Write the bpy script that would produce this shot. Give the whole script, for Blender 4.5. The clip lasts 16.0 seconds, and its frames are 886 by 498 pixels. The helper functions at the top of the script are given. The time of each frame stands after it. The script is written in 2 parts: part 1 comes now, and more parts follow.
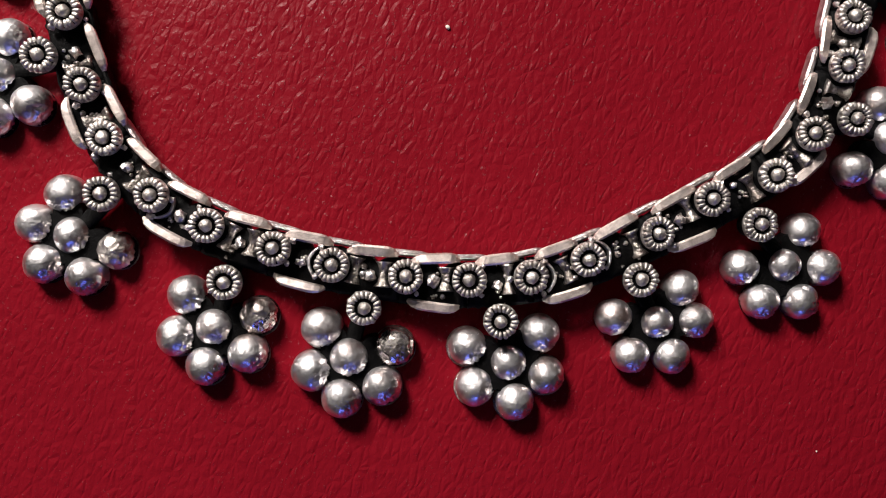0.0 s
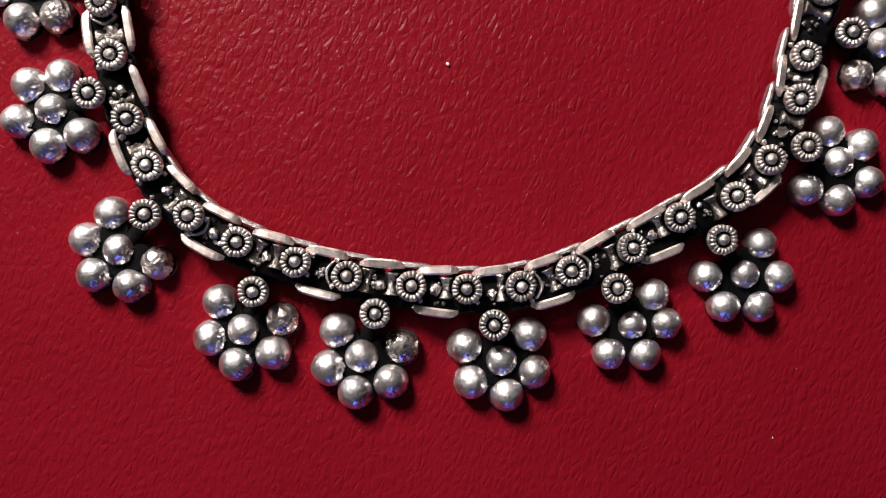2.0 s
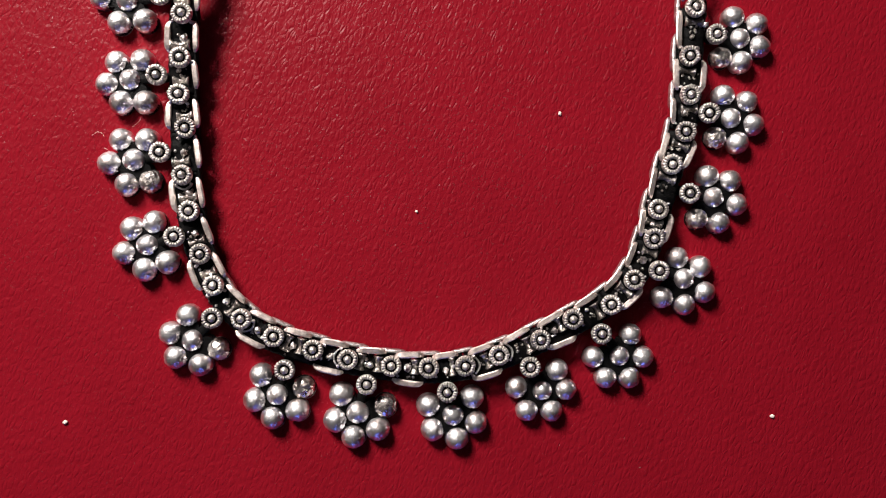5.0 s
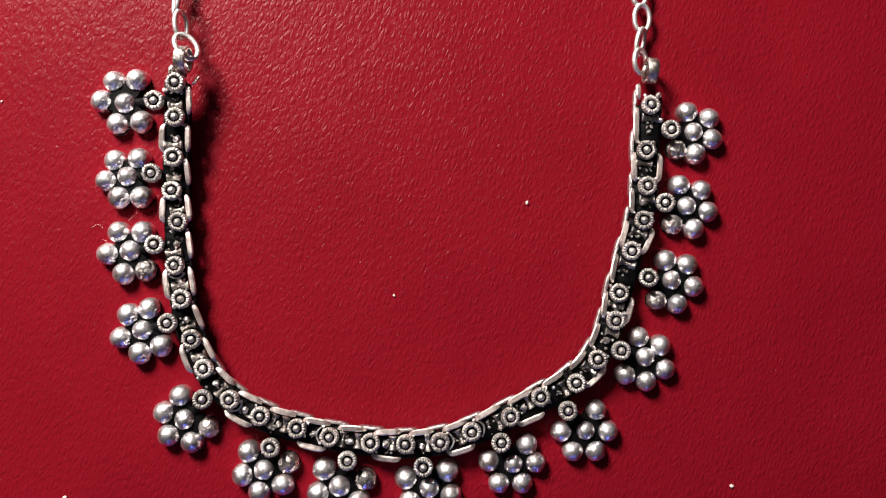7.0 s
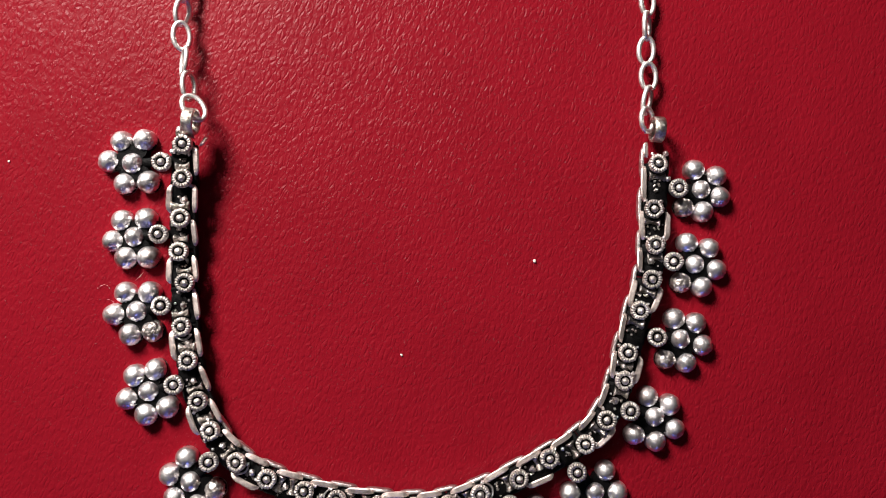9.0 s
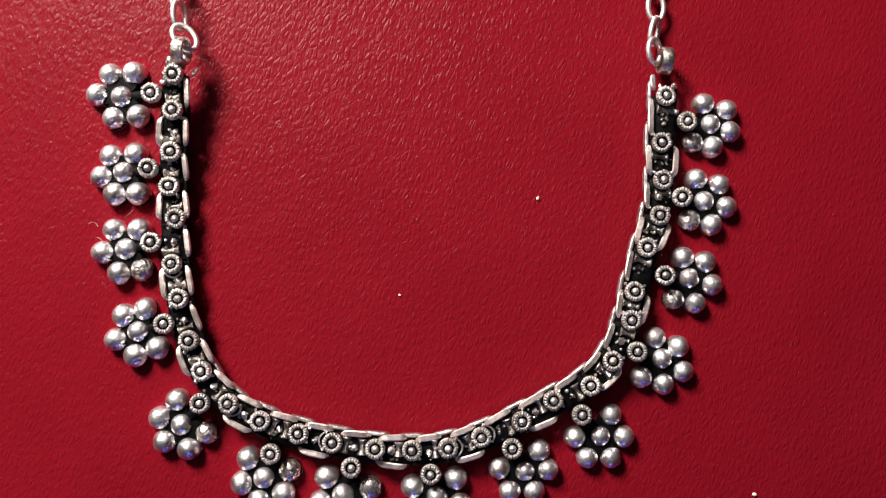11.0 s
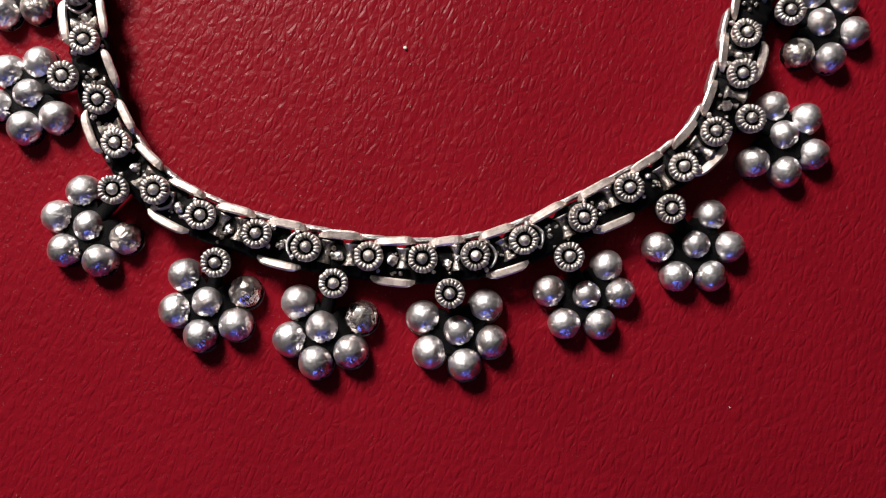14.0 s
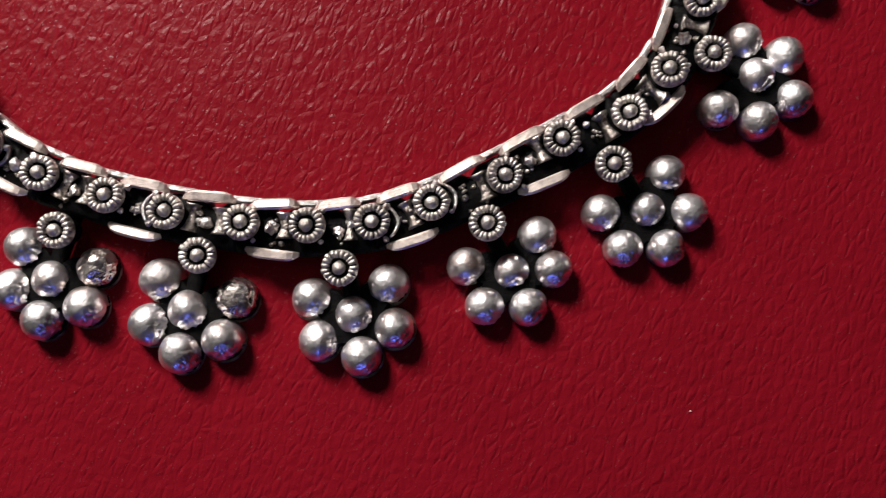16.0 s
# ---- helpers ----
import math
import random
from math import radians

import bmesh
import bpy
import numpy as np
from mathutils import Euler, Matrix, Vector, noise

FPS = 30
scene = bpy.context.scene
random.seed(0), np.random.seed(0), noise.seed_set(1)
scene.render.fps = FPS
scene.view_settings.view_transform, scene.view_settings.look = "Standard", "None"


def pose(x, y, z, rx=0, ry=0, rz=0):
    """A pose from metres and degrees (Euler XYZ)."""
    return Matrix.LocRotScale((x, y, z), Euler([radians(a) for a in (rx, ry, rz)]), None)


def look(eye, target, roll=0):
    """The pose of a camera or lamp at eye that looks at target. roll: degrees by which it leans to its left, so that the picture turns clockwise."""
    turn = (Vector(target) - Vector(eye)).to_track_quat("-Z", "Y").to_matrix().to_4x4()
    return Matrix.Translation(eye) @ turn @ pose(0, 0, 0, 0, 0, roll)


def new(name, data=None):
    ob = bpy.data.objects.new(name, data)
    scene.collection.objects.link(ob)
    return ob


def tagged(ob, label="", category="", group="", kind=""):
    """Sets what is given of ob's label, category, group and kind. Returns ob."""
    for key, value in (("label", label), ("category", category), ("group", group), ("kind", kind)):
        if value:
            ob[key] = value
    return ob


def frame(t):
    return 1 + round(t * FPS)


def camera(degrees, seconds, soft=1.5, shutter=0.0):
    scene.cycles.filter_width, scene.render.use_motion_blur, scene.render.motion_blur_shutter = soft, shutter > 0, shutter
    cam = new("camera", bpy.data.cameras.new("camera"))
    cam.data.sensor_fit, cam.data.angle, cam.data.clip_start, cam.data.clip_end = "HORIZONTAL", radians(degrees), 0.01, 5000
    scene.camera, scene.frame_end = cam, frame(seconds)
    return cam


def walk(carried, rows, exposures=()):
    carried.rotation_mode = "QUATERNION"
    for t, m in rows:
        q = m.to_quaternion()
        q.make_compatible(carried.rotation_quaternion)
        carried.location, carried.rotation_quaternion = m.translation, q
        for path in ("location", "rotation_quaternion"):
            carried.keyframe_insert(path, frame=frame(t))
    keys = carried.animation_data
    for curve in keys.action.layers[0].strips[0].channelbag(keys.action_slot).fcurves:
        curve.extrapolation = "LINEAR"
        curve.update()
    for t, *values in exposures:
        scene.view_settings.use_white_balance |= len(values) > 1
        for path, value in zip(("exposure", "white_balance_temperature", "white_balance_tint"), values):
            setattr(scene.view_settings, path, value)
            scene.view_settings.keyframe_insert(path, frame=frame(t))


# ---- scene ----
MM = 0.001
cam = camera(62.0, 16.0, soft=1.1, shutter=0.25)
PATH = [
    (0, -0.01267, -0.03493, 0.08078, 1.16, -1.39, 0.03),
    (0.5, -0.01194, -0.03618, 0.08019, 1.60, -1.32, 0.01),
    (1, -0.01264, -0.03583, 0.08043, 1.60, -1.35, 0.01),
    (1.5, -0.01490, -0.03428, 0.08466, 0.82, -1.55, -0.08),
    (2, -0.01276, -0.03207, 0.09174, 0.15, -1.21, -0.08),
    (2.5, -0.01297, -0.03089, 0.09735, -0.08, -1.34, 0.10),
    (3, -0.01109, -0.02884, 0.10045, -0.21, -1.20, 0.26),
    (3.5, -0.01071, -0.02337, 0.11064, -0.66, -1.12, 0.30),
    (3.7, -0.01200, -0.02033, 0.11574, -0.74, -1.30, 0.30),
    (5.8, -0.00442, -0.01218, 0.14143, 0.70, -1.00, -0.45),
    (6, -0.00351, -0.00994, 0.14311, 0.60, -0.76, -0.51),
    (6.5, -0.00201, -0.00871, 0.14329, 1.28, -0.87, -0.62),
    (7, -0.00294, -0.00512, 0.14377, 2.10, -0.91, -0.60),
    (7.5, -0.00312, -0.00280, 0.14304, 2.63, -0.58, -0.62),
    (8, -0.00286, 0.00068, 0.14267, 2.74, -0.57, -0.70),
    (8.2, -0.00414, 0.00175, 0.14289, 2.92, -0.88, -0.72),
    (8.9, -0.00407, 0.00371, 0.14355, 3.14, -0.83, -0.76),
    (9.6, -0.00311, 0.00271, 0.14444, 3.32, -0.48, -0.73),
    (10.5, -0.00263, -0.00192, 0.14271, 3.35, -0.30, -0.72),
    (11, -0.00339, -0.00811, 0.13806, 3.24, -0.53, -0.75),
    (11.5, -0.00357, -0.01807, 0.13124, 3.47, -0.63, -0.78),
    (12, -0.00542, -0.02375, 0.12655, 3.44, -0.56, -0.79),
    (12.5, -0.00454, -0.02731, 0.12041, 3.66, -0.45, -0.93),
    (13, -0.00492, -0.03336, 0.11155, 3.75, -0.56, -1.00),
    (13.5, -0.00339, -0.03789, 0.10259, 3.63, -0.32, -0.86),
    (14, -0.00608, -0.04183, 0.09422, 4.05, -0.28, -0.59),
    (14.5, -0.00716, -0.04302, 0.08539, 4.89, -0.05, -0.36),
    (15, -0.00870, -0.04575, 0.07889, 5.61, 0.15, -0.12),
    (15.5, -0.00303, -0.04836, 0.07530, 5.59, 0.68, -0.20),
    (16, 0.00679, -0.04556, 0.07688, 5.05, 1.09, -0.46),
]
walk(cam, [(t, pose(x, y, z, rx, ry, rz)) for t, x, y, z, rx, ry, rz in PATH],
     exposures=[(0, -0.2), (3.5, -0.07), (6, 0.07), (11, 0.07), (13, -0.08), (16, -0.25)])

# ---- light ----
world = bpy.data.worlds.new("room_light")
scene.world = world
world.use_nodes = True
wn, wl = world.node_tree.nodes, world.node_tree.links
w_coord, w_dot, w_ramp = wn.new("ShaderNodeTexCoord"), wn.new("ShaderNodeVectorMath"), wn.new("ShaderNodeValToRGB")
w_dot.operation = "DOT_PRODUCT"
w_dot.inputs[1].default_value = (-0.30, 0.62, 0.62)  # the room is bright on the lamp's side and overhead, dim behind the viewer
wl.new(w_coord.outputs["Generated"], w_dot.inputs[0])
wl.new(w_dot.outputs["Value"], w_ramp.inputs[0])
w_ramp.color_ramp.elements[0].position, w_ramp.color_ramp.elements[0].color = 0.1, (0.07, 0.045, 0.035, 1)
w_ramp.color_ramp.elements[1].position, w_ramp.color_ramp.elements[1].color = 0.9, (0.62, 0.62, 0.63, 1)
wl.new(w_ramp.outputs[0], wn["Background"].inputs["Color"])
wn["Background"].inputs["Strength"].default_value = 0.14


def lamp(name, eye, target, size, watts, colour):
    data = bpy.data.lights.new(name, "AREA")
    data.shape, data.size, data.energy, data.color = "DISK", size, watts, colour
    ob = new(name, data)
    ob.matrix_world = look(eye, target)
    return ob


lamp("key_lamp", (-0.235, 0.348, 0.325), (-0.005, -0.01, 0), 0.17, 6.6, (1.0, 0.93, 0.87))
# unseen blue source, added for the blue reflections low on the domes
lamp("window_glow", (0.03, -0.62, 0.22), (0, -0.02, 0), 0.2, 0.34, (0.14, 0.20, 1.0))


# ---- materials ----
def material(name):
    m = bpy.data.materials.new(name)
    m.use_nodes = True
    return m, m.node_tree.nodes, m.node_tree.links, m.node_tree.nodes["Principled BSDF"]


def noise_tex(n, l, vector, scale, detail=3.0, rough=0.55):
    t = n.new("ShaderNodeTexNoise")
    t.inputs["Scale"].default_value, t.inputs["Detail"].default_value, t.inputs["Roughness"].default_value = scale, detail, rough
    l.new(vector, t.inputs["Vector"])
    return t.outputs["Fac"]


def spread(n, l, value, a, b, c, d):
    t = n.new("ShaderNodeMapRange")
    for key, v in (("From Min", a), ("From Max", b), ("To Min", c), ("To Max", d)):
        t.inputs[key].default_value = v
    l.new(value, t.inputs["Value"])
    return t.outputs[0]


def blend(n, l, fac, a, b):
    t = n.new("ShaderNodeMix")
    t.data_type = "RGBA"
    l.new(fac, t.inputs["Factor"])
    for socket, v in ((t.inputs[6], a), (t.inputs[7], b)):
        if isinstance(v, tuple):
            socket.default_value = (*v, 1)
        else:
            l.new(v, socket)
    return t.outputs[2]


def bump(n, l, height, distance, strength=1.0, after=None):
    t = n.new("ShaderNodeBump")
    t.inputs["Distance"].default_value, t.inputs["Strength"].default_value = distance, strength
    l.new(height, t.inputs["Height"])
    if after:
        l.new(after, t.inputs["Normal"])
    return t.outputs[0]


def metal(name, light, dark, rough, tarnish, relief):
    """Cast and rubbed silver: bright on the rubbed spots, dull and grey where tarnish stays."""
    m, n, l, p = material(name)
    at = n.new("ShaderNodeTexCoord").outputs["Object"]
    shift = n.new("ShaderNodeVectorMath")
    info = n.new("ShaderNodeObjectInfo")
    l.new(at, shift.inputs[0])
    l.new(info.outputs["Location"], shift.inputs[1])
    v = shift.outputs[0]
    coarse, fine = noise_tex(n, l, v, 900, 4), noise_tex(n, l, v, 5200, 3, 0.65)
    l.new(blend(n, l, spread(n, l, coarse, 0.42 - tarnish, 0.78 - tarnish, 0, 1), light, dark), p.inputs["Base Color"])
    p.inputs["Metallic"].default_value = 1.0
    l.new(spread(n, l, fine, 0.3, 0.7, rough[0], rough[1]), p.inputs["Roughness"])
    b = bump(n, l, coarse, 0.00012, relief)
    l.new(bump(n, l, fine, 0.00011, relief, b), p.inputs["Normal"])
    return m


def pearly(name, light, dark, dull, gloss, share, relief):
    """Plated silver rubbed by hand: a dull cast skin with polished spots and hairline scratches that mirror the lamp and the leather."""
    m, n, l, p = material(name)
    at = n.new("ShaderNodeTexCoord").outputs["Object"]
    shift, info = n.new("ShaderNodeVectorMath"), n.new("ShaderNodeObjectInfo")
    l.new(at, shift.inputs[0])
    l.new(info.outputs["Location"], shift.inputs[1])
    v = shift.outputs[0]
    coarse, fine, patch = noise_tex(n, l, v, 700, 4), noise_tex(n, l, v, 4200, 3, 0.65), noise_tex(n, l, v, 330, 2)
    colour = blend(n, l, spread(n, l, coarse, 0.51, 0.72, 0, 1), light, dark)
    soft = bump(n, l, coarse, 0.00012, relief)
    skin, shine = bump(n, l, fine, 0.00011, relief * 3, soft), bump(n, l, fine, 0.00004, relief, soft)
    q = n.new("ShaderNodeBsdfPrincipled")
    for b, rough, bumps in ((p, dull, skin), (q, gloss, shine)):
        l.new(colour, b.inputs["Base Color"])
        b.inputs["Metallic"].default_value = 1.0
        l.new(spread(n, l, fine, 0.3, 0.7, rough[0], rough[1]), b.inputs["Roughness"])
        l.new(bumps, b.inputs["Normal"])
    both = n.new("ShaderNodeMixShader")
    l.new(spread(n, l, patch, 0.35, 0.65, share[0], share[1]), both.inputs[0])
    l.new(p.outputs[0], both.inputs[1])
    l.new(q.outputs[0], both.inputs[2])
    l.new(both.outputs[0], n["Material Output"].inputs["Surface"])
    return m


DOME = pearly("rubbed_dome_silver", (0.95, 0.92, 0.93), (0.46, 0.35, 0.32), (0.41, 0.58), (0.17, 0.28), (0.30, 0.66), 0.20)
CHIP = pearly("chipped_dome_silver", (0.85, 0.78, 0.74), (0.24, 0.15, 0.12), (0.38, 0.55), (0.14, 0.26), (0.4, 0.8), 0.7)
# brown mottles: tarnish, with warm reflections of the leather put into its colour
SILVER = metal("cast_silver", (0.87, 0.84, 0.85), (0.36, 0.27, 0.25), (0.28, 0.52), 0.03, 0.72)
WORN = metal("worn_silver", (0.66, 0.61, 0.57), (0.14, 0.11, 0.10), (0.22, 0.5), 0.10, 1.0)
BRIGHT = metal("polished_silver", (0.92, 0.80, 0.75), (0.48, 0.40, 0.37), (0.40, 0.56), 0.0, 0.4)
PETAL = metal("rubbed_silver", (0.74, 0.69, 0.66), (0.25, 0.22, 0.20), (0.40, 0.6), 0.03, 0.8)
WIRE = metal("bright_wire", (0.95, 0.93, 0.91), (0.78, 0.75, 0.73), (0.42, 0.6), -0.05, 0.3)
PITTED = metal("pitted_silver", (0.88, 0.84, 0.78), (0.10, 0.06, 0.04), (0.3, 0.5), 0.06, 0.8)
# oxide on cups, cores and plates; on left lower bars it stands for shade
OXIDE_AND_SHADE = metal("black_oxide_and_shade", (0.0035, 0.0032, 0.0035), (0.002, 0.002, 0.002), (0.35, 0.6), 0.0, 0.8)
OXIDE_AND_SHADE.node_tree.nodes["Principled BSDF"].inputs["Metallic"].default_value = 0.0
OXIDE_AND_SHADE.node_tree.nodes["Principled BSDF"].inputs["Specular IOR Level"].default_value = 0.07


def leather():
    """Embossed leatherette: flat pebbles drawn out one way, narrow creases, tiny glossy points."""
    m, n, l, p = material("red_leatherette")
    at = n.new("ShaderNodeTexCoord").outputs["Object"]
    wob = n.new("ShaderNodeTexNoise")
    wob.inputs["Scale"].default_value, wob.inputs["Detail"].default_value = 380, 3
    scale = n.new("ShaderNodeVectorMath")
    scale.operation = "SCALE"
    scale.inputs["Scale"].default_value = 0.0007
    warp = n.new("ShaderNodeVectorMath")
    turn = n.new("ShaderNodeMapping")
    turn.vector_type = "TEXTURE"
    turn.inputs["Rotation"].default_value = (0, 0, radians(-20))
    turn.inputs["Scale"].default_value = (1.0, 1.6, 1.0)
    l.new(at, wob.inputs["Vector"])
    l.new(wob.outputs["Color"], scale.inputs[0])
    l.new(at, warp.inputs[0])
    l.new(scale.outputs[0], warp.inputs[1])
    l.new(warp.outputs[0], turn.inputs["Vector"])
    v = turn.outputs[0]
    long = n.new("ShaderNodeMapping")
    long.vector_type = "TEXTURE"
    long.inputs["Rotation"].default_value = (0, 0, radians(-20))
    long.inputs["Scale"].default_value = (1.0, 2.3, 1.0)
    l.new(warp.outputs[0], long.inputs["Vector"])
    # creases: narrow valleys between drawn-out cells, deeper in some patches
    depth = noise_tex(n, l, at, 620, 3)
    cell = n.new("ShaderNodeTexVoronoi")
    cell.feature = "DISTANCE_TO_EDGE"
    cell.inputs["Scale"].default_value = 1080
    l.new(long.outputs[0], cell.inputs["Vector"])
    grain = n.new("ShaderNodeMath")
    grain.operation = "MULTIPLY"
    l.new(spread(n, l, cell.outputs["Distance"], 0.0, 0.25, 0, 1), grain.inputs[0])
    l.new(spread(n, l, depth, 0.38, 0.62, 0.25, 1.0), grain.inputs[1])
    pebble = n.new("ShaderNodeTexVoronoi")
    pebble.feature = "SMOOTH_F1"
    pebble.inputs["Scale"].default_value = 1350
    l.new(v, pebble.inputs["Vector"])
    fine = noise_tex(n, l, v, 2100, 4, 0.62)
    broad = noise_tex(n, l, at, 40, 3)
    points = spread(n, l, noise_tex(n, l, v, 4200, 2), 0.65, 0.73, 0, 1)
    l.new(blend(n, l, spread(n, l, broad, 0.3, 0.7, 0, 1), (0.203, 0.0048, 0.0124), (0.178, 0.0041, 0.0106)), p.inputs["Base Color"])
    l.new(spread(n, l, points, 0, 1, 0.34, 0.46), p.inputs["Roughness"])
    l.new(spread(n, l, points, 0, 1, 0.075, 0.8), p.inputs["Specular IOR Level"])
    b = bump(n, l, broad, 0.0015, 0.2)
    b = bump(n, l, grain.outputs[0], 0.00013, 0.56, b)
    b = bump(n, l, pebble.outputs["Distance"], 0.00020, 0.30, b)
    b.node.invert = True
    b = bump(n, l, fine, 0.00010, 0.20, b)
    l.new(bump(n, l, points, 0.00003, 0.5, b), p.inputs["Normal"])
    return m


LEATHER = leather()


# ---- mesh helpers (millimetres) ----
def part(name, bm, mat, parent=None, label="", at=None, smooth=True):
    """Links a bmesh drawn in millimetres as one mesh object under a thing or a part."""
    for v in bm.verts:
        v.co *= MM
    me = bpy.data.meshes.new(name)
    bm.normal_update()
    bm.to_mesh(me)
    bm.free()
    me.materials.append(mat)
    if smooth:
        me.polygons.foreach_set("use_smooth", [True] * len(me.polygons))
    return placed(name, me, parent, label, at)


def placed(name, me, parent=None, label="", at=None):
    ob = new(name, me)
    ob.parent = parent
    if at is not None:
        ob.matrix_basis = at
    return tagged(ob, label)


def spot(x, y, z=0.0, turn=0.0, tip=0.0, roll=0.0):
    """A pose from millimetres and degrees."""
    return pose(x * MM, y * MM, z * MM, tip, roll, turn)


def lathe(bm, profile, count, closed_top=False):
    """Turns a profile of (radius, height) about z."""
    rings = []
    for r, z in profile:
        if r < 1e-6:
            rings.append([bm.verts.new((0, 0, z))])
        else:
            rings.append([bm.verts.new((r * math.cos(2 * math.pi * k / count), r * math.sin(2 * math.pi * k / count), z)) for k in range(count)])
    for a, b in zip(rings, rings[1:]):
        for k in range(count):
            quad = [a[k % len(a)], a[(k + 1) % len(a)], b[(k + 1) % len(b)], b[k % len(b)]]
            quad = [v for i, v in enumerate(quad) if v not in quad[:i]]
            if len(quad) > 2:
                bm.faces.new(quad)
    bmesh.ops.recalc_face_normals(bm, faces=bm.faces)
    return bm


def sweep(bm, path, section, closed):
    """A section of (side, up) points swept along a path of (point, side vector, up vector, scale)."""
    rings = [[bm.verts.new(c + (s * a + u * b) * k) for a, b in section] for c, s, u, k in path]
    count = len(section)
    pairs = list(zip(rings, rings[1:])) + ([(rings[-1], rings[0])] if closed else [])
    for a, b in pairs:
        for k in range(count):
            bm.faces.new((a[k], a[(k + 1) % count], b[(k + 1) % count], b[k]))
    if not closed:
        bm.faces.new(rings[0])
        bm.faces.new(rings[-1])
    bmesh.ops.recalc_face_normals(bm, faces=bm.faces)
    return bm


def round_section(r, count=8):
    return [(r * math.cos(2 * math.pi * k / count), r * math.sin(2 * math.pi * k / count)) for k in range(count)]


def slab_section(w, h, c):
    """A bar's section with cut corners."""
    w, h = w / 2, h / 2
    return [(-w, -h + c), (-w, h - c), (-w + c, h), (w - c, h), (w, h - c), (w, -h + c), (w - c, -h), (-w + c, -h)]


# ---- the leather the necklace lies on ----
def leather_ground():
    bm = bmesh.new()
    bmesh.ops.create_cube(bm, size=1.0)
    for v in bm.verts:
        v.co = Vector((v.co.x * 1400, v.co.y * 1400, v.co.z * 40 - 20))
    bmesh.ops.bevel(bm, geom=bm.edges[:], offset=6, segments=3, affect="EDGES")
    return tagged(part("ground", bm, LEATHER, smooth=False), "flat deep red pebble-grained leatherette surface", "leather surface", kind="structure")


leather_ground()

# ---- the necklace ----
necklace = tagged(new("necklace"), "oxidised silver necklace with flower pendants on red leatherette", "necklace")

# Rosette centres along the chain, from its one end round to the other.
STUDS = [(-51.62, 32.62), (-51.61, 25.99), (-51.80, 18.15), (-52.03, 11.76), (-50.92, 5.66), (-51.55, -2.52), (-50.26, -8.89),
         (-48.31, -16.58), (-46.04, -22.05), (-41.23, -27.97), (-35.40, -31.14), (-28.55, -33.39), (-22.47, -35.18), (-14.71, -36.34),
         (-8.16, -36.78), (-1.51, -36.55), (4.46, -34.67), (11.92, -31.93), (17.64, -28.26), (24.38, -25.63), (28.55, -21.18),
         (32.21, -13.99), (32.96, -8.63), (35.47, -0.72), (37.86, 5.21), (38.85, 11.80), (38.69, 18.67), (39.85, 27.54)]
STUD_TOP = 4.1


def petal_mesh():
    bm = bmesh.new()
    bmesh.ops.create_uvsphere(bm, u_segments=8, v_segments=6, radius=1)
    for v in bm.verts:
        x, y, z = (math.copysign(abs(c) ** 0.6, c) for c in v.co)
        wide = 0.243 * (1 + 0.30 * x)
        v.co = Vector((1.42 + 0.44 * x, wide * y, -0.42 + 0.42 * z - 0.10 * max(x, 0) ** 2))
        v.co *= MM
    me = bpy.data.meshes.new("petal")
    bm.to_mesh(me)
    bm.free()
    me.materials.append(PETAL)
    me.polygons.foreach_set("use_smooth", [True] * len(me.polygons))
    return me


def bead_mesh(seed):
    bm = bmesh.new()
    bmesh.ops.create_uvsphere(bm, u_segments=12, v_segments=8, radius=0.70)
    for v in bm.verts:
        v.co *= 1 + 0.16 * noise.noise(v.co * 2.2 + Vector((seed * 7, 0, 0)))
        v.co.z = v.co.z * 0.85
        v.co *= MM
    me = bpy.data.meshes.new("bead")
    bm.to_mesh(me)
    bm.free()
    me.materials.append(PETAL)
    me.polygons.foreach_set("use_smooth", [True] * len(me.polygons))
    return me


def cup_mesh(depth):
    bm = lathe(bmesh.new(), [(0, -0.75), (0.98, -0.75), (1.05, -0.55), (1.55, -0.5), (1.72, -0.6), (1.70, -1.2), (1.35, -1.5), (1.25, -depth), (0, -depth)], 24)
    for v in bm.verts:
        v.co *= MM
    me = bpy.data.meshes.new("cup")
    bm.to_mesh(me)
    bm.free()
    me.materials.append(OXIDE_AND_SHADE)
    return me


def band_mesh():
    bm = lathe(bmesh.new(), [(1.45, -0.70), (1.72, -0.62), (1.80, -0.72), (1.82, -1.0), (1.78, -1.15), (1.6, -1.18)], 32)
    for v in bm.verts:
        v.co *= MM
    me = bpy.data.meshes.new("band")
    bm.to_mesh(me)
    bm.free()
    me.materials.append(PETAL)
    me.polygons.foreach_set("use_smooth", [True] * len(me.polygons))
    return me


BAND_MESH = band_mesh()
PETAL_MESH, CUP_MESH, BEADS = petal_mesh(), cup_mesh(3.2), [bead_mesh(k) for k in range(4)]
PETALS = 19


def rosette(x, y, top, turn, tip, roll, seed):
    """A small round stud: a ring of ribs round a dark cup, with a bead in the middle."""
    ob = new("rosette")
    ob.parent, ob.matrix_basis = necklace, spot(x, y, top, turn, tip, roll)
    tagged(ob, "round ribbed silver stud with a dark recess and bead")
    placed("cup", CUP_MESH, ob, "blackened cup")
    placed("band", BAND_MESH, ob)
    placed("bead", BEADS[seed % 4], ob, at=spot(0, 0, -0.30, seed * 50))
    rng = random.Random(seed)
    for k in range(PETALS):
        a = 360 / PETALS * k + rng.uniform(-2.0, 2.0)
        placed("rib", PETAL_MESH, ob, at=spot(0, 0, rng.uniform(-0.07, 0.05), a) @ Matrix.Diagonal((rng.uniform(0.95, 1.04), rng.uniform(0.86, 1.08), 1, 1)))
    return ob


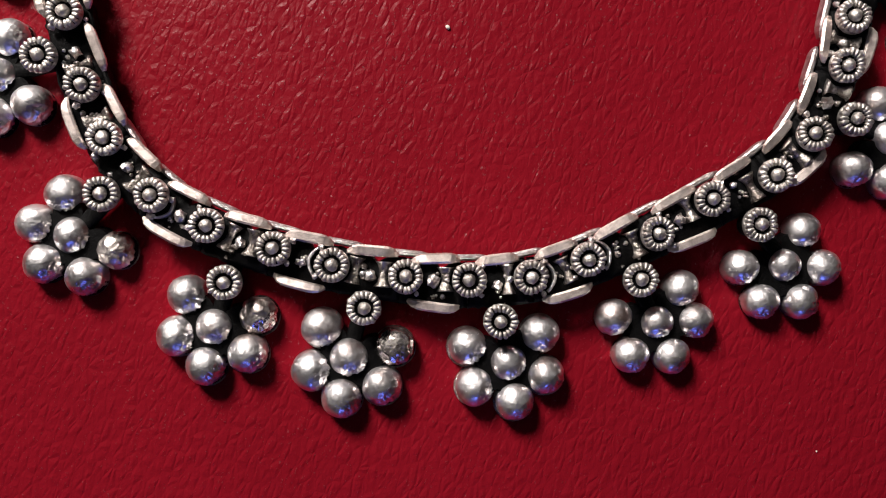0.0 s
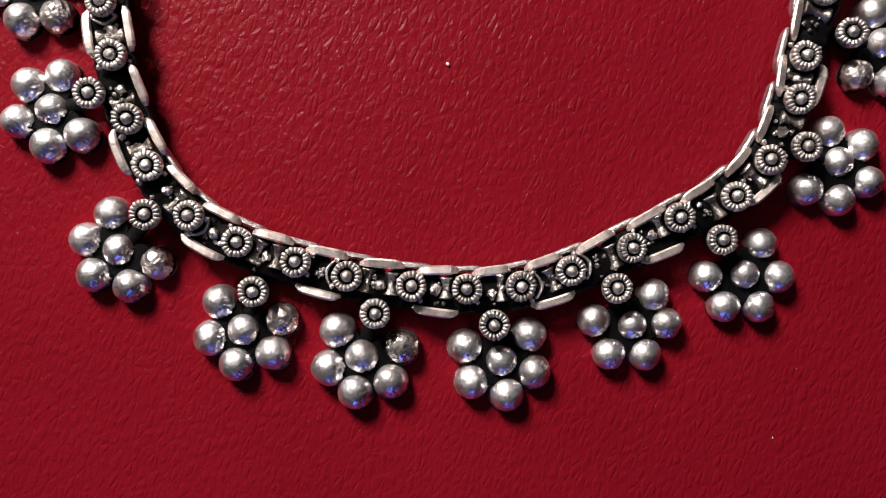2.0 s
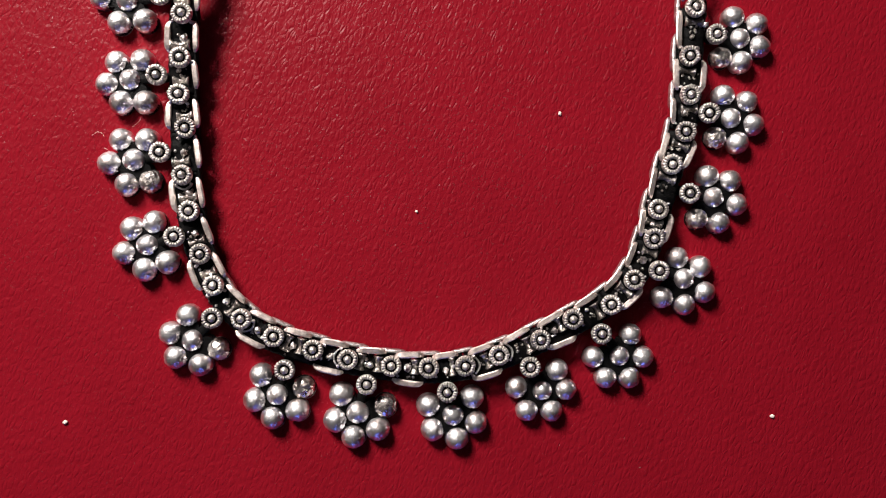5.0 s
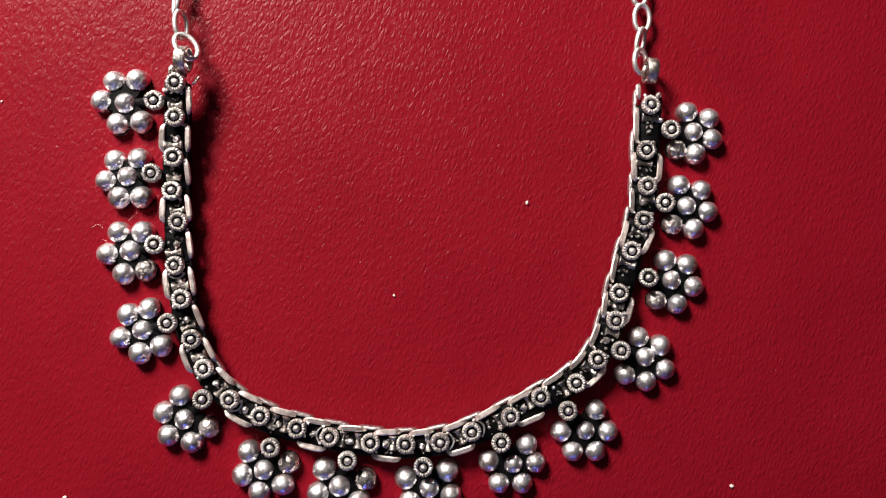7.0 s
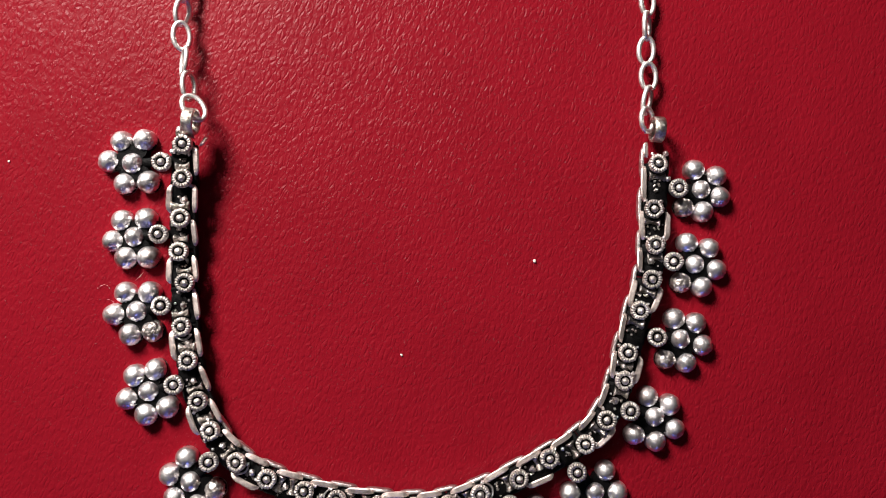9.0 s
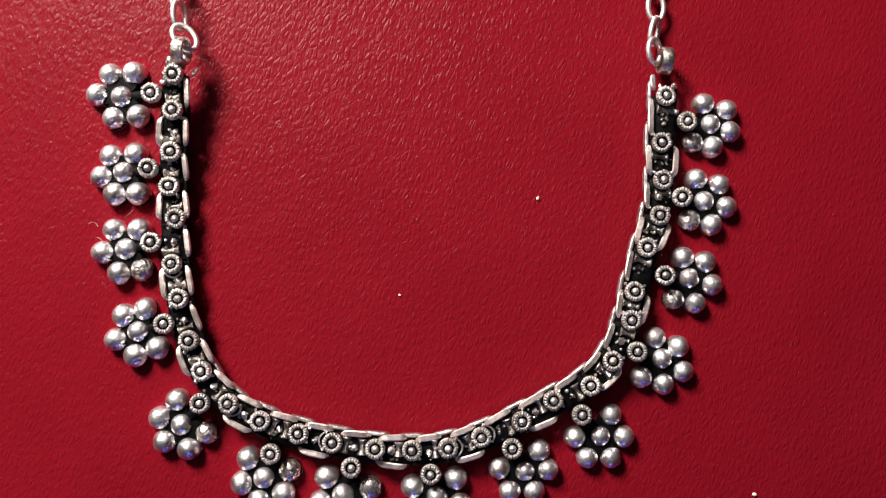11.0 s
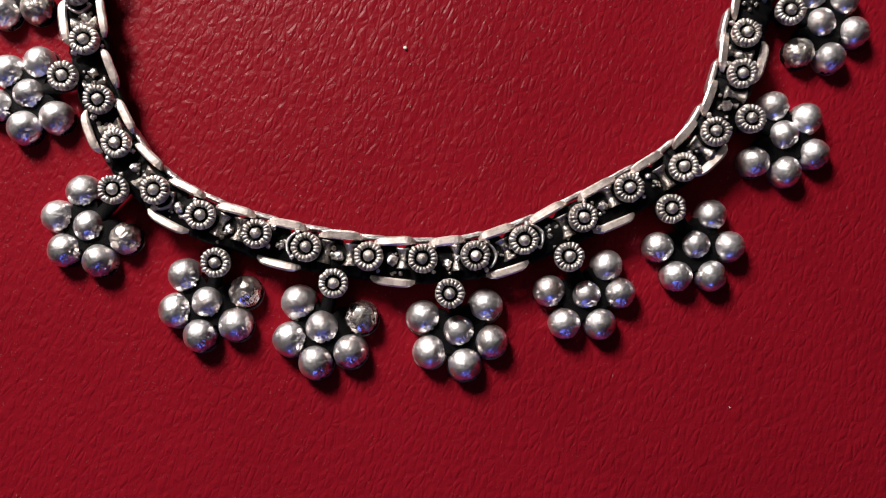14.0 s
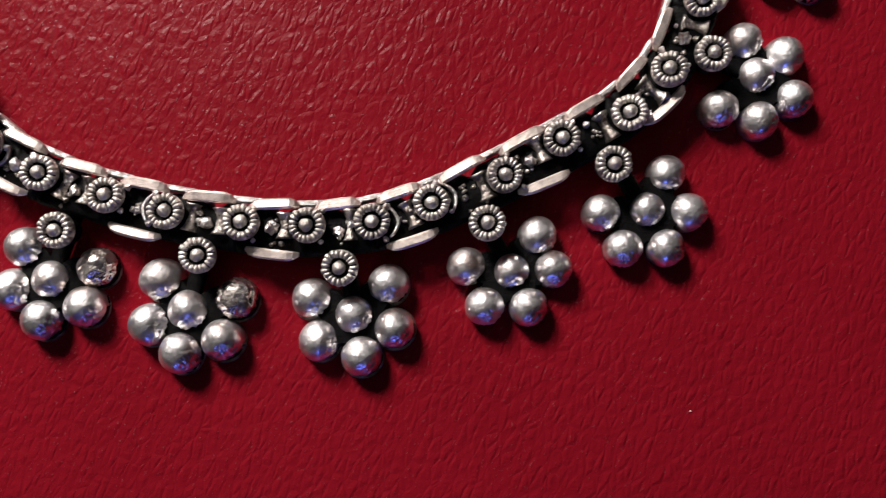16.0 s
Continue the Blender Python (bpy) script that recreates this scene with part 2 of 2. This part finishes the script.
# Directions along the chain.
def smooth_line(points, passes):
    """Evens out the studs' small sideways steps without drawing the curve in, and sets the line where the chain's middle runs."""
    pts = [Vector((*p, 0)) for p in points]
    for k in range(2 * passes):
        w = 0.5 if k % 2 == 0 else -0.53
        pts = [pts[0]] + [b + ((a + c) / 2 - b) * w for a, b, c in zip(pts, pts[1:], pts[2:])] + [pts[-1]]
    out = []
    for k, p in enumerate(pts):
        way = (pts[min(k + 1, len(pts) - 1)] - pts[max(k - 1, 0)]).normalized()
        out.append(p + Vector((-way.y, way.x, 0)) * (0.08 - 0.34 * math.exp(-((k - 13.0) / 5) ** 2) + 0.16 * math.exp(-((k - 18.8) / 2.6) ** 2)))
    return out


LINE = smooth_line(STUDS, 2)


def along(u):
    """Point, direction and inward side of the chain at stud number u (may lie between two, or past the ends)."""
    i = min(max(int(math.floor(u)), 0), len(LINE) - 2)
    f = u - i
    p0, p1, p2, p3 = LINE[max(i - 1, 0)], LINE[i], LINE[i + 1], LINE[min(i + 2, len(LINE) - 1)]
    if 0 <= f <= 1:
        m1, m2 = (p2 - p0) / 2, (p3 - p1) / 2
        point = (2 * f**3 - 3 * f**2 + 1) * p1 + (f**3 - 2 * f**2 + f) * m1 + (3 * f**2 - 2 * f**3) * p2 + (f**3 - f**2) * m2
        way = (6 * f**2 - 6 * f) * p1 + (3 * f**2 - 4 * f + 1) * m1 + (6 * f - 6 * f**2) * p2 + (3 * f**2 - 2 * f) * m2
    else:
        point, way = p1 + (p2 - p1) * f, p2 - p1
    way = way.normalized()
    return point, way, Vector((-way.y, way.x, 0))


UP = Vector((0, 0, 1))


def side_bar(name, parent, u, half, offset, z, wide, high, skew, lift, tilt, mat, label=""):
    """A flat bar along the chain's edge, leaf-shaped, its ends turned in under the next."""
    path = []
    lean = math.tan(radians(tilt))
    for k in range(11):
        s = -1 + k / 5
        point, way, inward = along(u + s * half)
        end = abs(s) ** 5
        c = point + inward * (offset - math.copysign(0.3 * end, offset) + skew * s) + UP * (z - 0.4 * end + lift * s)
        path.append((c, (inward + UP * lean).normalized(), (UP - inward * lean).normalized(), 1 - 0.6 * end))
    return part(name, sweep(bmesh.new(), path, slab_section(wide, high, 0.2), False), mat, parent, label, smooth=False)


def nub(parent, c, radius, seed, mat, name="grain"):
    """A lump of cast silver."""
    bm = bmesh.new()
    bmesh.ops.create_icosphere(bm, subdivisions=2, radius=radius)
    for v in bm.verts:
        v.co *= 1 + 0.55 * noise.noise(v.co * 1.6 / radius + Vector((seed * 3.1, seed, 0)))
    return part(name, bm, mat, parent, at=spot(*c), smooth=seed % 3 == 0)


def chain_unit(i):
    """One unit of the chain between two studs: side bars, blackened core and grains."""
    rng = random.Random(100 + i)
    unit = new("chain_link")
    unit.parent = necklace
    tagged(unit, "flat silver chain link with blackened inside")
    u = i + 0.5 + rng.uniform(-0.03, 0.03)
    out = min(max((i - 5) / 4, 0), 1)  # the strip lies twisted: its lower edge shows more and more past the first bend
    side_bar("inner_bar", unit, u, 0.385, 2.45, 3.0, 1.16, 0.6, rng.uniform(0.1, 0.3), rng.uniform(-0.25, 0.05), rng.uniform(-8, 14), BRIGHT)
    # first seven lower bars black: the inner wall's shade put into colour
    side_bar("lower_bar", unit, u + 0.5, 0.34 + 0.07 * out, 2.25 + 0.47 * out, 1.6, 0.6 + 0.1 * out, 1.6, 0.08, 0, rng.uniform(-4, 4), SILVER if i > 6 else OXIDE_AND_SHADE)
    if i % 2:
        side_bar("outer_bar", unit, u, 0.39, -2.66, 2.6, 1.1, 0.6, rng.uniform(-0.25, 0.1), rng.uniform(-0.1, 0.2), rng.uniform(-14, 6), BRIGHT)
    else:
        side_bar("outer_bar", unit, u, 0.38, -2.3, 1.5, 0.5, 0.6, 0, 0, 0, OXIDE_AND_SHADE)
    side_bar("lower_bar", unit, u + 0.5, 0.34, -2.4, 1.3, 0.55, 0.9, 0, 0, 0, OXIDE_AND_SHADE)
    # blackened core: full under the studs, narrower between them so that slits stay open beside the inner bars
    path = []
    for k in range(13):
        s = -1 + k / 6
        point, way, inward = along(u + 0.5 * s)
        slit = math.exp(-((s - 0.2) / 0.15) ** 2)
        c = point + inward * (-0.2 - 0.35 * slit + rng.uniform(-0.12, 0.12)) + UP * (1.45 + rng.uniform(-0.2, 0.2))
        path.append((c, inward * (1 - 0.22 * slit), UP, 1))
    part("core", sweep(bmesh.new(), path, slab_section(4.9, 1.7, 0.45), False), OXIDE_AND_SHADE, unit, "blackened core")
    point, way, inward = along(u)
    for k in range(rng.choice((3, 4, 5))):
        c = point + way * rng.uniform(-1.4, 1.4) + inward * rng.uniform(-1.9, 1.3) + UP * rng.uniform(2.2, 2.7)
        nub(unit, c, rng.uniform(0.14, 0.36), i * 7 + k, WORN if k else SILVER)
    if rng.random() < 0.45:
        c = point + way * rng.uniform(-0.3, 0.3) + inward * rng.uniform(-0.4, 0.4) + UP * 2.5
        nub(unit, c, rng.uniform(0.5, 0.7), i, SILVER)
    return unit


def collar(x, y, turn, seed):
    """A waisted silver piece with four horns that sits across the chain beside a stud, and small teeth on the stud's far side."""
    rng = random.Random(seed)
    a = radians(turn)
    back, across = Vector((math.cos(a), math.sin(a), 0)), Vector((-math.sin(a), math.cos(a), 0))
    reach, waist = rng.uniform(1.25, 1.6), rng.uniform(0.38, 0.6)
    bm = bmesh.new()
    grid = []
    for k in range(13):
        s = -1 + k / 6
        half = waist + (0.62 - 0.2 * abs(s)) * abs(s) ** 2.2 + rng.uniform(-0.05, 0.05)
        z = STUD_TOP - 1.35 + 0.55 * abs(s) ** 2 + rng.uniform(-0.08, 0.08)
        mid = Vector((x, y, 0)) + back * (2.42 + rng.uniform(-0.05, 0.05)) + across * (reach * s)
        row = []
        for m in range(7):
            q = -1 + m / 3
            row.append(bm.verts.new(mid + back * (half * q) + UP * (z - 0.45 * q * q + 0.22 * noise.noise(Vector((s * 4, q * 2, seed))) - (0.5 if abs(q) > 0.9 else 0))))
        grid.append(row)
    for r0, r1 in zip(grid, grid[1:]):
        for m in range(6):
            bm.faces.new((r0[m], r0[m + 1], r1[m + 1], r1[m]))
    # closed below
    under = bmesh.ops.extrude_face_region(bm, geom=bm.faces[:])
    for v in under["geom"]:
        if isinstance(v, bmesh.types.BMVert):
            v.co.z = 1.6
    bmesh.ops.recalc_face_normals(bm, faces=bm.faces)
    ob = part("collar", bm, WORN, necklace, "waisted silver collar beside a stud")
    for side in (-1, 1):
        t = radians(turn + 180 + side * rng.uniform(30, 65))
        nub(ob, Vector((x + 2.15 * math.cos(t), y + 2.15 * math.sin(t), STUD_TOP - 1.1)), rng.uniform(0.22, 0.42), seed * 2 + side, SILVER, "tooth")
    if rng.random() < 0.14:
        # thin crescent on the far side
        path = []
        for k in range(9):
            s = -1 + k / 4
            t = radians(turn + 180 + 42 * s)
            d = Vector((math.cos(t), math.sin(t), 0))
            path.append((Vector((x, y, 0)) + d * (2.55 - 0.3 * abs(s)) + UP * (STUD_TOP - 1.5 + 0.2 * abs(s)), d, UP, 1 - 0.3 * abs(s)))
        part("crescent", sweep(bmesh.new(), path, slab_section(0.36, 0.8, 0.1), False), SILVER, ob)
    return ob


def granules(u, seed):
    """A little cluster of silver grains lying in the dark between two studs."""
    rng = random.Random(seed)
    point, way, inward = along(u)
    bm = bmesh.new()
    base = point + way * rng.uniform(-0.25, 0.25) + inward * rng.uniform(-0.6, 0.3)
    for k in range(rng.choice((5, 7, 9))):
        made = bmesh.ops.create_icosphere(bm, subdivisions=1, radius=rng.uniform(0.13, 0.24))
        c = inward * rng.uniform(-0.6, 0.6) + way * rng.uniform(-0.25, 0.25) + UP * rng.uniform(-0.1, 0.15)
        bmesh.ops.translate(bm, verts=made["verts"], vec=c)
    return tagged(part("granulation", bm, WORN, necklace, "cluster of tiny silver grains", spot(base.x, base.y, 2.5)), kind="stuff")


for i in range(len(STUDS) - 1):
    chain_unit(i)
# stubs and curls where the set part ends
side_bar("end_bar", necklace, 27.3, 0.18, 2.5, 2.9, 1.0, 0.7, 0.1, -0.1, 6, BRIGHT)
side_bar("end_bar", necklace, -0.12, 0.15, 3.6, 2.2, 0.8, 0.6, -0.5, 0.3, -10, BRIGHT)
for k, (x, y, r) in enumerate([(-52.5, 35.6, 0.6), (-53.8, 31.4, 0.5), (-53.6, 33.2, 0.3), (41.6, 29.6, 0.5), (41.8, 24.6, 0.55)]):
    nub(necklace, (x, y, 2.6), r, 3 * k, SILVER, "curl")
for i, (x, y) in enumerate(STUDS):
    rng = random.Random(500 + i)
    _, way, _ = along(i)
    heading = math.degrees(math.atan2(way.y, way.x))
    rosette(x, y, STUD_TOP, heading + rng.uniform(-10, 10), rng.uniform(-9, 9), rng.uniform(-9, 9), i)
    collar(x, y, heading + (0 if i in (10, 12) else 180) + rng.uniform(-9, 9), i)
    if i < len(STUDS) - 1:
        granules(i + 0.48, 300 + i)


# ---- flower pendants ----
def dome_mesh(seed, worn):
    """A cast dome: nearly round, its surface a little uneven, rough and chipped on the flank away from the thumb that rubbed it."""
    bm = bmesh.new()
    lathe(bm, [(0.97, -0.62), (1.0, -0.2)] + [(math.cos(radians(a)), math.sin(radians(a))) for a in range(0, 88, 5)] + [(0, 1)], 56)
    flank = Vector((0.66, -0.70, 0.28)).normalized()
    for v in bm.verts:
        d = v.co.normalized()
        q = v.co * 1.4 + Vector((seed * 5.3, seed, 0))
        rough = min(max((d.dot(flank) - 0.45) / 0.35, 0), 1)
        v.co *= 1 + 0.045 * noise.noise(q) + 0.010 * noise.noise(q * 5)
        v.co *= 1 - rough * (0.26 * abs(noise.noise(q * 3.8)) + 0.09 * abs(noise.noise(q * 9))) - (0.13 * abs(noise.noise(q * 1.5)) + 0.05 * abs(noise.noise(q * 5)) if worn else 0)
        v.co *= MM
    me = bpy.data.meshes.new("dome")
    bm.to_mesh(me)
    bm.free()
    me.materials.append(CHIP if worn else DOME)
    me.polygons.foreach_set("use_smooth", [True] * len(me.polygons))
    return me


DOMES = [dome_mesh(k, False) for k in range(7)]
WORN_DOMES = [dome_mesh(k + 20, True) for k in range(3)]


def flower_pendant(stud, middle, *outer, worn=(), size=1.98, label=""):
    """Five domes round a sixth on a blackened plate, hung by a ribbed stud in the place of the sixth petal."""
    seed = len([o for o in necklace.children if o.name.startswith("flower_pendant")])
    ob = new("flower_pendant")
    ob.parent, ob.matrix_basis = necklace, spot(*middle)
    tagged(ob, label or "flower of six silver domes on a blackened plate")
    mx, my = middle
    rng = random.Random(seed)
    plate = bmesh.new()
    for k, (x, y) in enumerate([middle, *outer]):
        r = 1.04 * size * (0.94 if k == 0 else 1.0) * rng.uniform(0.97, 1.03)
        bad = k in worn
        lift = 1.2 if k == 0 else 1.02
        placed("dome", (WORN_DOMES if bad else DOMES)[rng.randrange(3 if bad else 7)], ob,
               "worn, chipped silver dome" if bad else "", spot(x - mx, y - my, lift, rng.uniform(-35, 35)) @ Matrix.Diagonal((r, r, r * (0.86 if bad else 0.98), 1)))
        foot = bmesh.ops.create_cone(plate, cap_ends=True, segments=24, radius1=r * 0.99, radius2=r * 0.97, depth=0.7)
        bmesh.ops.translate(plate, verts=foot["verts"], vec=(x - mx, y - my, 0.5 + 0.003 * k))
        if k:
            web = bmesh.ops.create_cone(plate, cap_ends=True, segments=14, radius1=1.9, radius2=1.6, depth=1.6)
            bmesh.ops.translate(plate, verts=web["verts"], vec=((x - mx) * 0.55, (y - my) * 0.55, 0.85 + 0.004 * k))
    rim = bmesh.new()
    edge, slip = (1.10, 0.1) if seed in (5, 6, 7) else (1.03, 0.0)
    for k, (x, y) in enumerate(outer):
        foot = bmesh.ops.create_cone(rim, cap_ends=True, segments=28, radius1=size * edge, radius2=size * (edge - 0.03), depth=0.3)
        bmesh.ops.translate(rim, verts=foot["verts"], vec=(x - mx - 0.6 * slip, y - my - slip, 0.18 + 0.003 * k))
    part("rim", rim, WORN, ob, "thin silver edge", smooth=False)
    part("base_plate", plate, OXIDE_AND_SHADE, ob, "blackened base plate", smooth=False)
    # neck from the plate past the stud to the chain
    sx, sy = stud
    near = min((along(k / 4) for k in range(0, 4 * len(STUDS))), key=lambda q: (q[0] - Vector((sx, sy, 0))).length)[0]
    path = []
    a, b = Vector((0, 0, 1.2)), Vector((near.x - mx, near.y - my, 1.5))
    way = (b - a).normalized()
    side = Vector((-way.y, way.x, 0))
    for k in range(7):
        path.append((a.lerp(b, k / 6), side, UP, 1))
    part("neck", sweep(bmesh.new(), path, slab_section(1.7, 0.9, 0.2), False), OXIDE_AND_SHADE, ob, "blackened neck")
    # hinge lumps between the stud and the chain
    hinge = Vector((sx - mx, sy - my, 0)).lerp(Vector((near.x - mx, near.y - my, 0)), 0.62)
    side = Vector((-(near.y - sy), near.x - sx, 0)).normalized()
    for k in (-1, 1):
        nub(ob, hinge + side * (k * rng.uniform(0.7, 1.1)) + UP * rng.uniform(2.0, 2.6), rng.uniform(0.3, 0.6), seed * 3 + k, WORN, "hinge_lump")
    rosette(sx, sy, 4.0, rng.uniform(0, 22), rng.uniform(-6, 6), rng.uniform(-6, 6), 60 + seed)
    return ob


CHIPPED = "flower of six silver domes, one worn and chipped"
flower_pendant((-55.62, 29.18), (-61.68, 28.83), (-63.92, 33.20), (-59.51, 33.36), (-66.29, 29.37), (-63.25, 24.88), (-58.65, 25.24), size=2.06)
flower_pendant((-56.00, 15.02), (-61.17, 14.62), (-63.67, 17.74), (-59.12, 18.09), (-65.34, 13.86), (-62.85, 10.58), (-58.55, 10.65), size=2.06)
flower_pendant((-55.34, 1.49), (-60.58, 0.29), (-62.95, 3.91), (-58.30, 3.85), (-64.93, -0.25), (-61.89, -4.06), (-57.65, -3.52), size=2.06, worn=(5,), label=CHIPPED)
flower_pendant((-52.87, -13.45), (-58.17, -14.88), (-60.93, -11.92), (-56.96, -10.79), (-62.31, -16.28), (-58.74, -19.24), (-54.70, -17.94), size=2.06)
flower_pendant((-46.22, -27.86), (-50.11, -31.91), (-51.04, -27.53), (-54.15, -30.63), (-53.22, -34.90), (-48.88, -36.29), (-45.66, -33.50), size=2.06, worn=(5,), label=CHIPPED)
flower_pendant((-33.59, -37.06), (-35.09, -41.65), (-38.05, -38.25), (-39.10, -42.63), (-36.04, -45.80), (-31.59, -44.50), (-30.52, -40.45), size=2.04, worn=(5,), label=CHIPPED)
flower_pendant((-19.02, -39.68), (-20.80, -44.93), (-23.70, -41.79), (-24.78, -46.37), (-21.58, -49.27), (-17.30, -47.99), (-15.91, -43.80), size=2.12, worn=(5,), label=CHIPPED)
flower_pendant((-4.83, -41.13), (-3.69, -45.54), (-8.08, -43.82), (-7.27, -48.13), (-2.95, -49.75), (0.39, -46.95), (-0.21, -42.43), size=2.06)
flower_pendant((10.00, -36.66), (12.39, -41.24), (7.81, -40.73), (9.62, -44.77), (14.10, -44.88), (16.67, -41.05), (15.16, -37.61), size=1.92)
flower_pendant((22.80, -30.90), (26.37, -35.07), (21.78, -35.33), (23.91, -38.98), (28.25, -38.98), (30.71, -35.32), (28.58, -31.28), size=1.92)
flower_pendant((33.13, -19.62), (38.16, -21.13), (37.11, -17.37), (41.26, -18.99), (41.99, -23.57), (38.34, -25.78), (34.29, -24.53))
flower_pendant((38.58, -5.79), (43.58, -6.40), (42.68, -2.59), (46.80, -3.44), (47.89, -7.65), (44.66, -11.00), (40.70, -10.27), worn=(5,), label=CHIPPED)
flower_pendant((42.13, 8.50), (46.85, 7.93), (45.63, 12.07), (49.85, 11.01), (51.02, 6.84), (48.22, 3.57), (44.12, 4.42), worn=(5,), label=CHIPPED)
flower_pendant((43.65, 22.69), (48.56, 22.47), (47.46, 26.36), (51.69, 25.09), (52.18, 21.00), (48.85, 18.19), (45.22, 19.05), worn=(5,), label=CHIPPED)


# ---- end loops and the plain neck chain ----
def bail(x, y, turn):
    """A wide band bent into a loop that joins the set part to the plain chain."""
    path = []
    for k in range(20):
        a = 2 * math.pi * k / 20
        d = Vector((0, math.cos(a), math.sin(a)))
        path.append((Vector((0, 2.2 * math.cos(a), 2.8 + 2.5 * math.sin(a))), Vector((1, 0, 0)), d, 1))
    return part("bail", sweep(bmesh.new(), path, slab_section(2.1, 0.5, 0.12), True), PITTED, necklace, "bent bright silver band", spot(x, y, 0.25, turn))


def neck_link(x, y, z, turn, roll, tip, long=6.0, wide=3.9):
    """An oval wire link."""
    path = []
    for k in range(24):
        a = 2 * math.pi * k / 24
        c = Vector(((wide / 2 - 0.4) * math.cos(a), (long / 2 - 0.4) * math.sin(a), 0))
        d = Vector((math.cos(a) / wide, math.sin(a) / long, 0)).normalized()
        path.append((c, d, UP, 1))
    return part("neck_link", sweep(bmesh.new(), path, round_section(0.5, 8), True), WIRE, necklace, "oval silver wire link", spot(x, y, z) @ pose(0, 0, 0, 0, 0, turn) @ pose(0, 0, 0, tip, roll, 0))


bail(-50.2, 37.2, -7)
bail(39.9, 34.2, -4)
neck_link(-49.9, 40.0, 2.2, 32, 30, 0, 6.2, 4.6)
neck_link(38.2, 36.3, 2.2, 10, 35, 10, 5.4, 4.2)
LEFT = [(-51.1, 44.4, 8, 62), (-52.0, 49.2, -12, -58), (-52.5, 54.2, 4, 28)]
RIGHT = [(38.5, 40.3, -8, 52), (38.9, 45.0, 3, 8), (38.6, 50.2, -2, 10), (38.9, 55.2, 4, 56)]
for x, y, turn, roll in LEFT + RIGHT:
    neck_link(x, y, 1.6, turn, roll, 6)
# the rest of the chain runs on up either side
for k in range(14):
    rng = random.Random(900 + k)
    neck_link(-52.6 + 0.10 * k + rng.uniform(-0.3, 0.3), 59.0 + 4.75 * k, 1.6, rng.uniform(-9, 9), (58, 26, -50)[k % 3], 6)
    neck_link(39.0 - 0.05 * k + rng.uniform(-0.3, 0.3), 60.0 + 4.85 * k, 1.6, rng.uniform(-9, 9), (24, 55, 30)[k % 3], 6)


# ---- how the chain lies: a little proud of the leather, its one end held up by the plain chain ----
def lifted(p):
    """Where a point of the chain lies once the chain is raised, in metres."""
    t = min(max((p.y / MM - 8) / 30, 0), 1) if p.x < 0 else 0
    rise = 0.8 + 2.9 * t * t * (3 - 2 * t) * (1 - min(max((p.y / MM - 38) / 40, 0), 1))
    side = 1 - rise / 125
    return Vector((-0.005 + (p.x + 0.005) * side, -0.012 + (p.y + 0.012) * side, p.z + rise * MM))


def raise_chain(ob):
    for o in ob.children:
        if o.name.startswith("flower_pendant"):
            continue
        if o.matrix_basis.translation.length > 1e-6:
            o.matrix_basis.translation = lifted(o.matrix_basis.translation)
        else:
            if o.data:
                for v in o.data.vertices:
                    v.co = lifted(v.co)
            raise_chain(o)


raise_chain(necklace)

# ---- crumbs and lint on the leather ----
LINT, _n, _l, _p = material("pale_lint")
_p.inputs["Base Color"].default_value, _p.inputs["Roughness"].default_value = (0.75, 0.66, 0.58, 1), 0.8


def crumb(x, y, size, seed):
    bm = bmesh.new()
    bmesh.ops.create_icosphere(bm, subdivisions=2, radius=size)
    for v in bm.verts:
        v.co = Vector((v.co.x, v.co.y * 1.3, v.co.z * 0.7)) * (1 + 0.5 * noise.noise(v.co * 3 / size + Vector((seed, 0, 0))))
    tagged(part("crumb", bm, LINT, None, at=spot(x, y, size * 0.5, seed * 40)), "tiny pale crumb lying on the red leatherette", "crumb", "crumbs on the leather")


for k, (x, y, size) in enumerate([(15.94, 9.0, 0.3), (-10.2, -8.85, 0.22), (54.9, -46.43, 0.35), (-73.33, -46.65, 0.35), (-86.2, 29.7, 0.2), (30.5, -55.6, 0.09)]):
    crumb(x, y, size, k)


def fibre(x, y, long, bend, turn, seed):
    """A hair-thin curled thread of lint."""
    rng = random.Random(seed)
    path, p, a = [], Vector((0, 0, 0.25)), 0.0
    for k in range(14):
        way = Vector((math.cos(a), math.sin(a), 0))
        path.append((p.copy(), Vector((-way.y, way.x, 0)), UP, 1))
        p += way * (long / 13) + UP * rng.uniform(-0.02, 0.03)
        a += radians(bend / 13) + rng.uniform(-0.25, 0.25)
    tagged(part("lint_fibre", sweep(bmesh.new(), path, round_section(0.02, 5), False), LINT, None, at=spot(x, y, 0, turn)),
           "hair-thin pale lint fibre on the red leatherette", "lint", "lint fibres on the leather")


for k, (x, y, long, bend, turn) in enumerate([(-66.4, 4.6, 3.0, 150, 100), (-66.9, 2.6, 2.2, -120, 10), (-61.5, 6.3, 2.4, 90, 40)]):
    fibre(x, y, long, bend, turn, 40 + k)
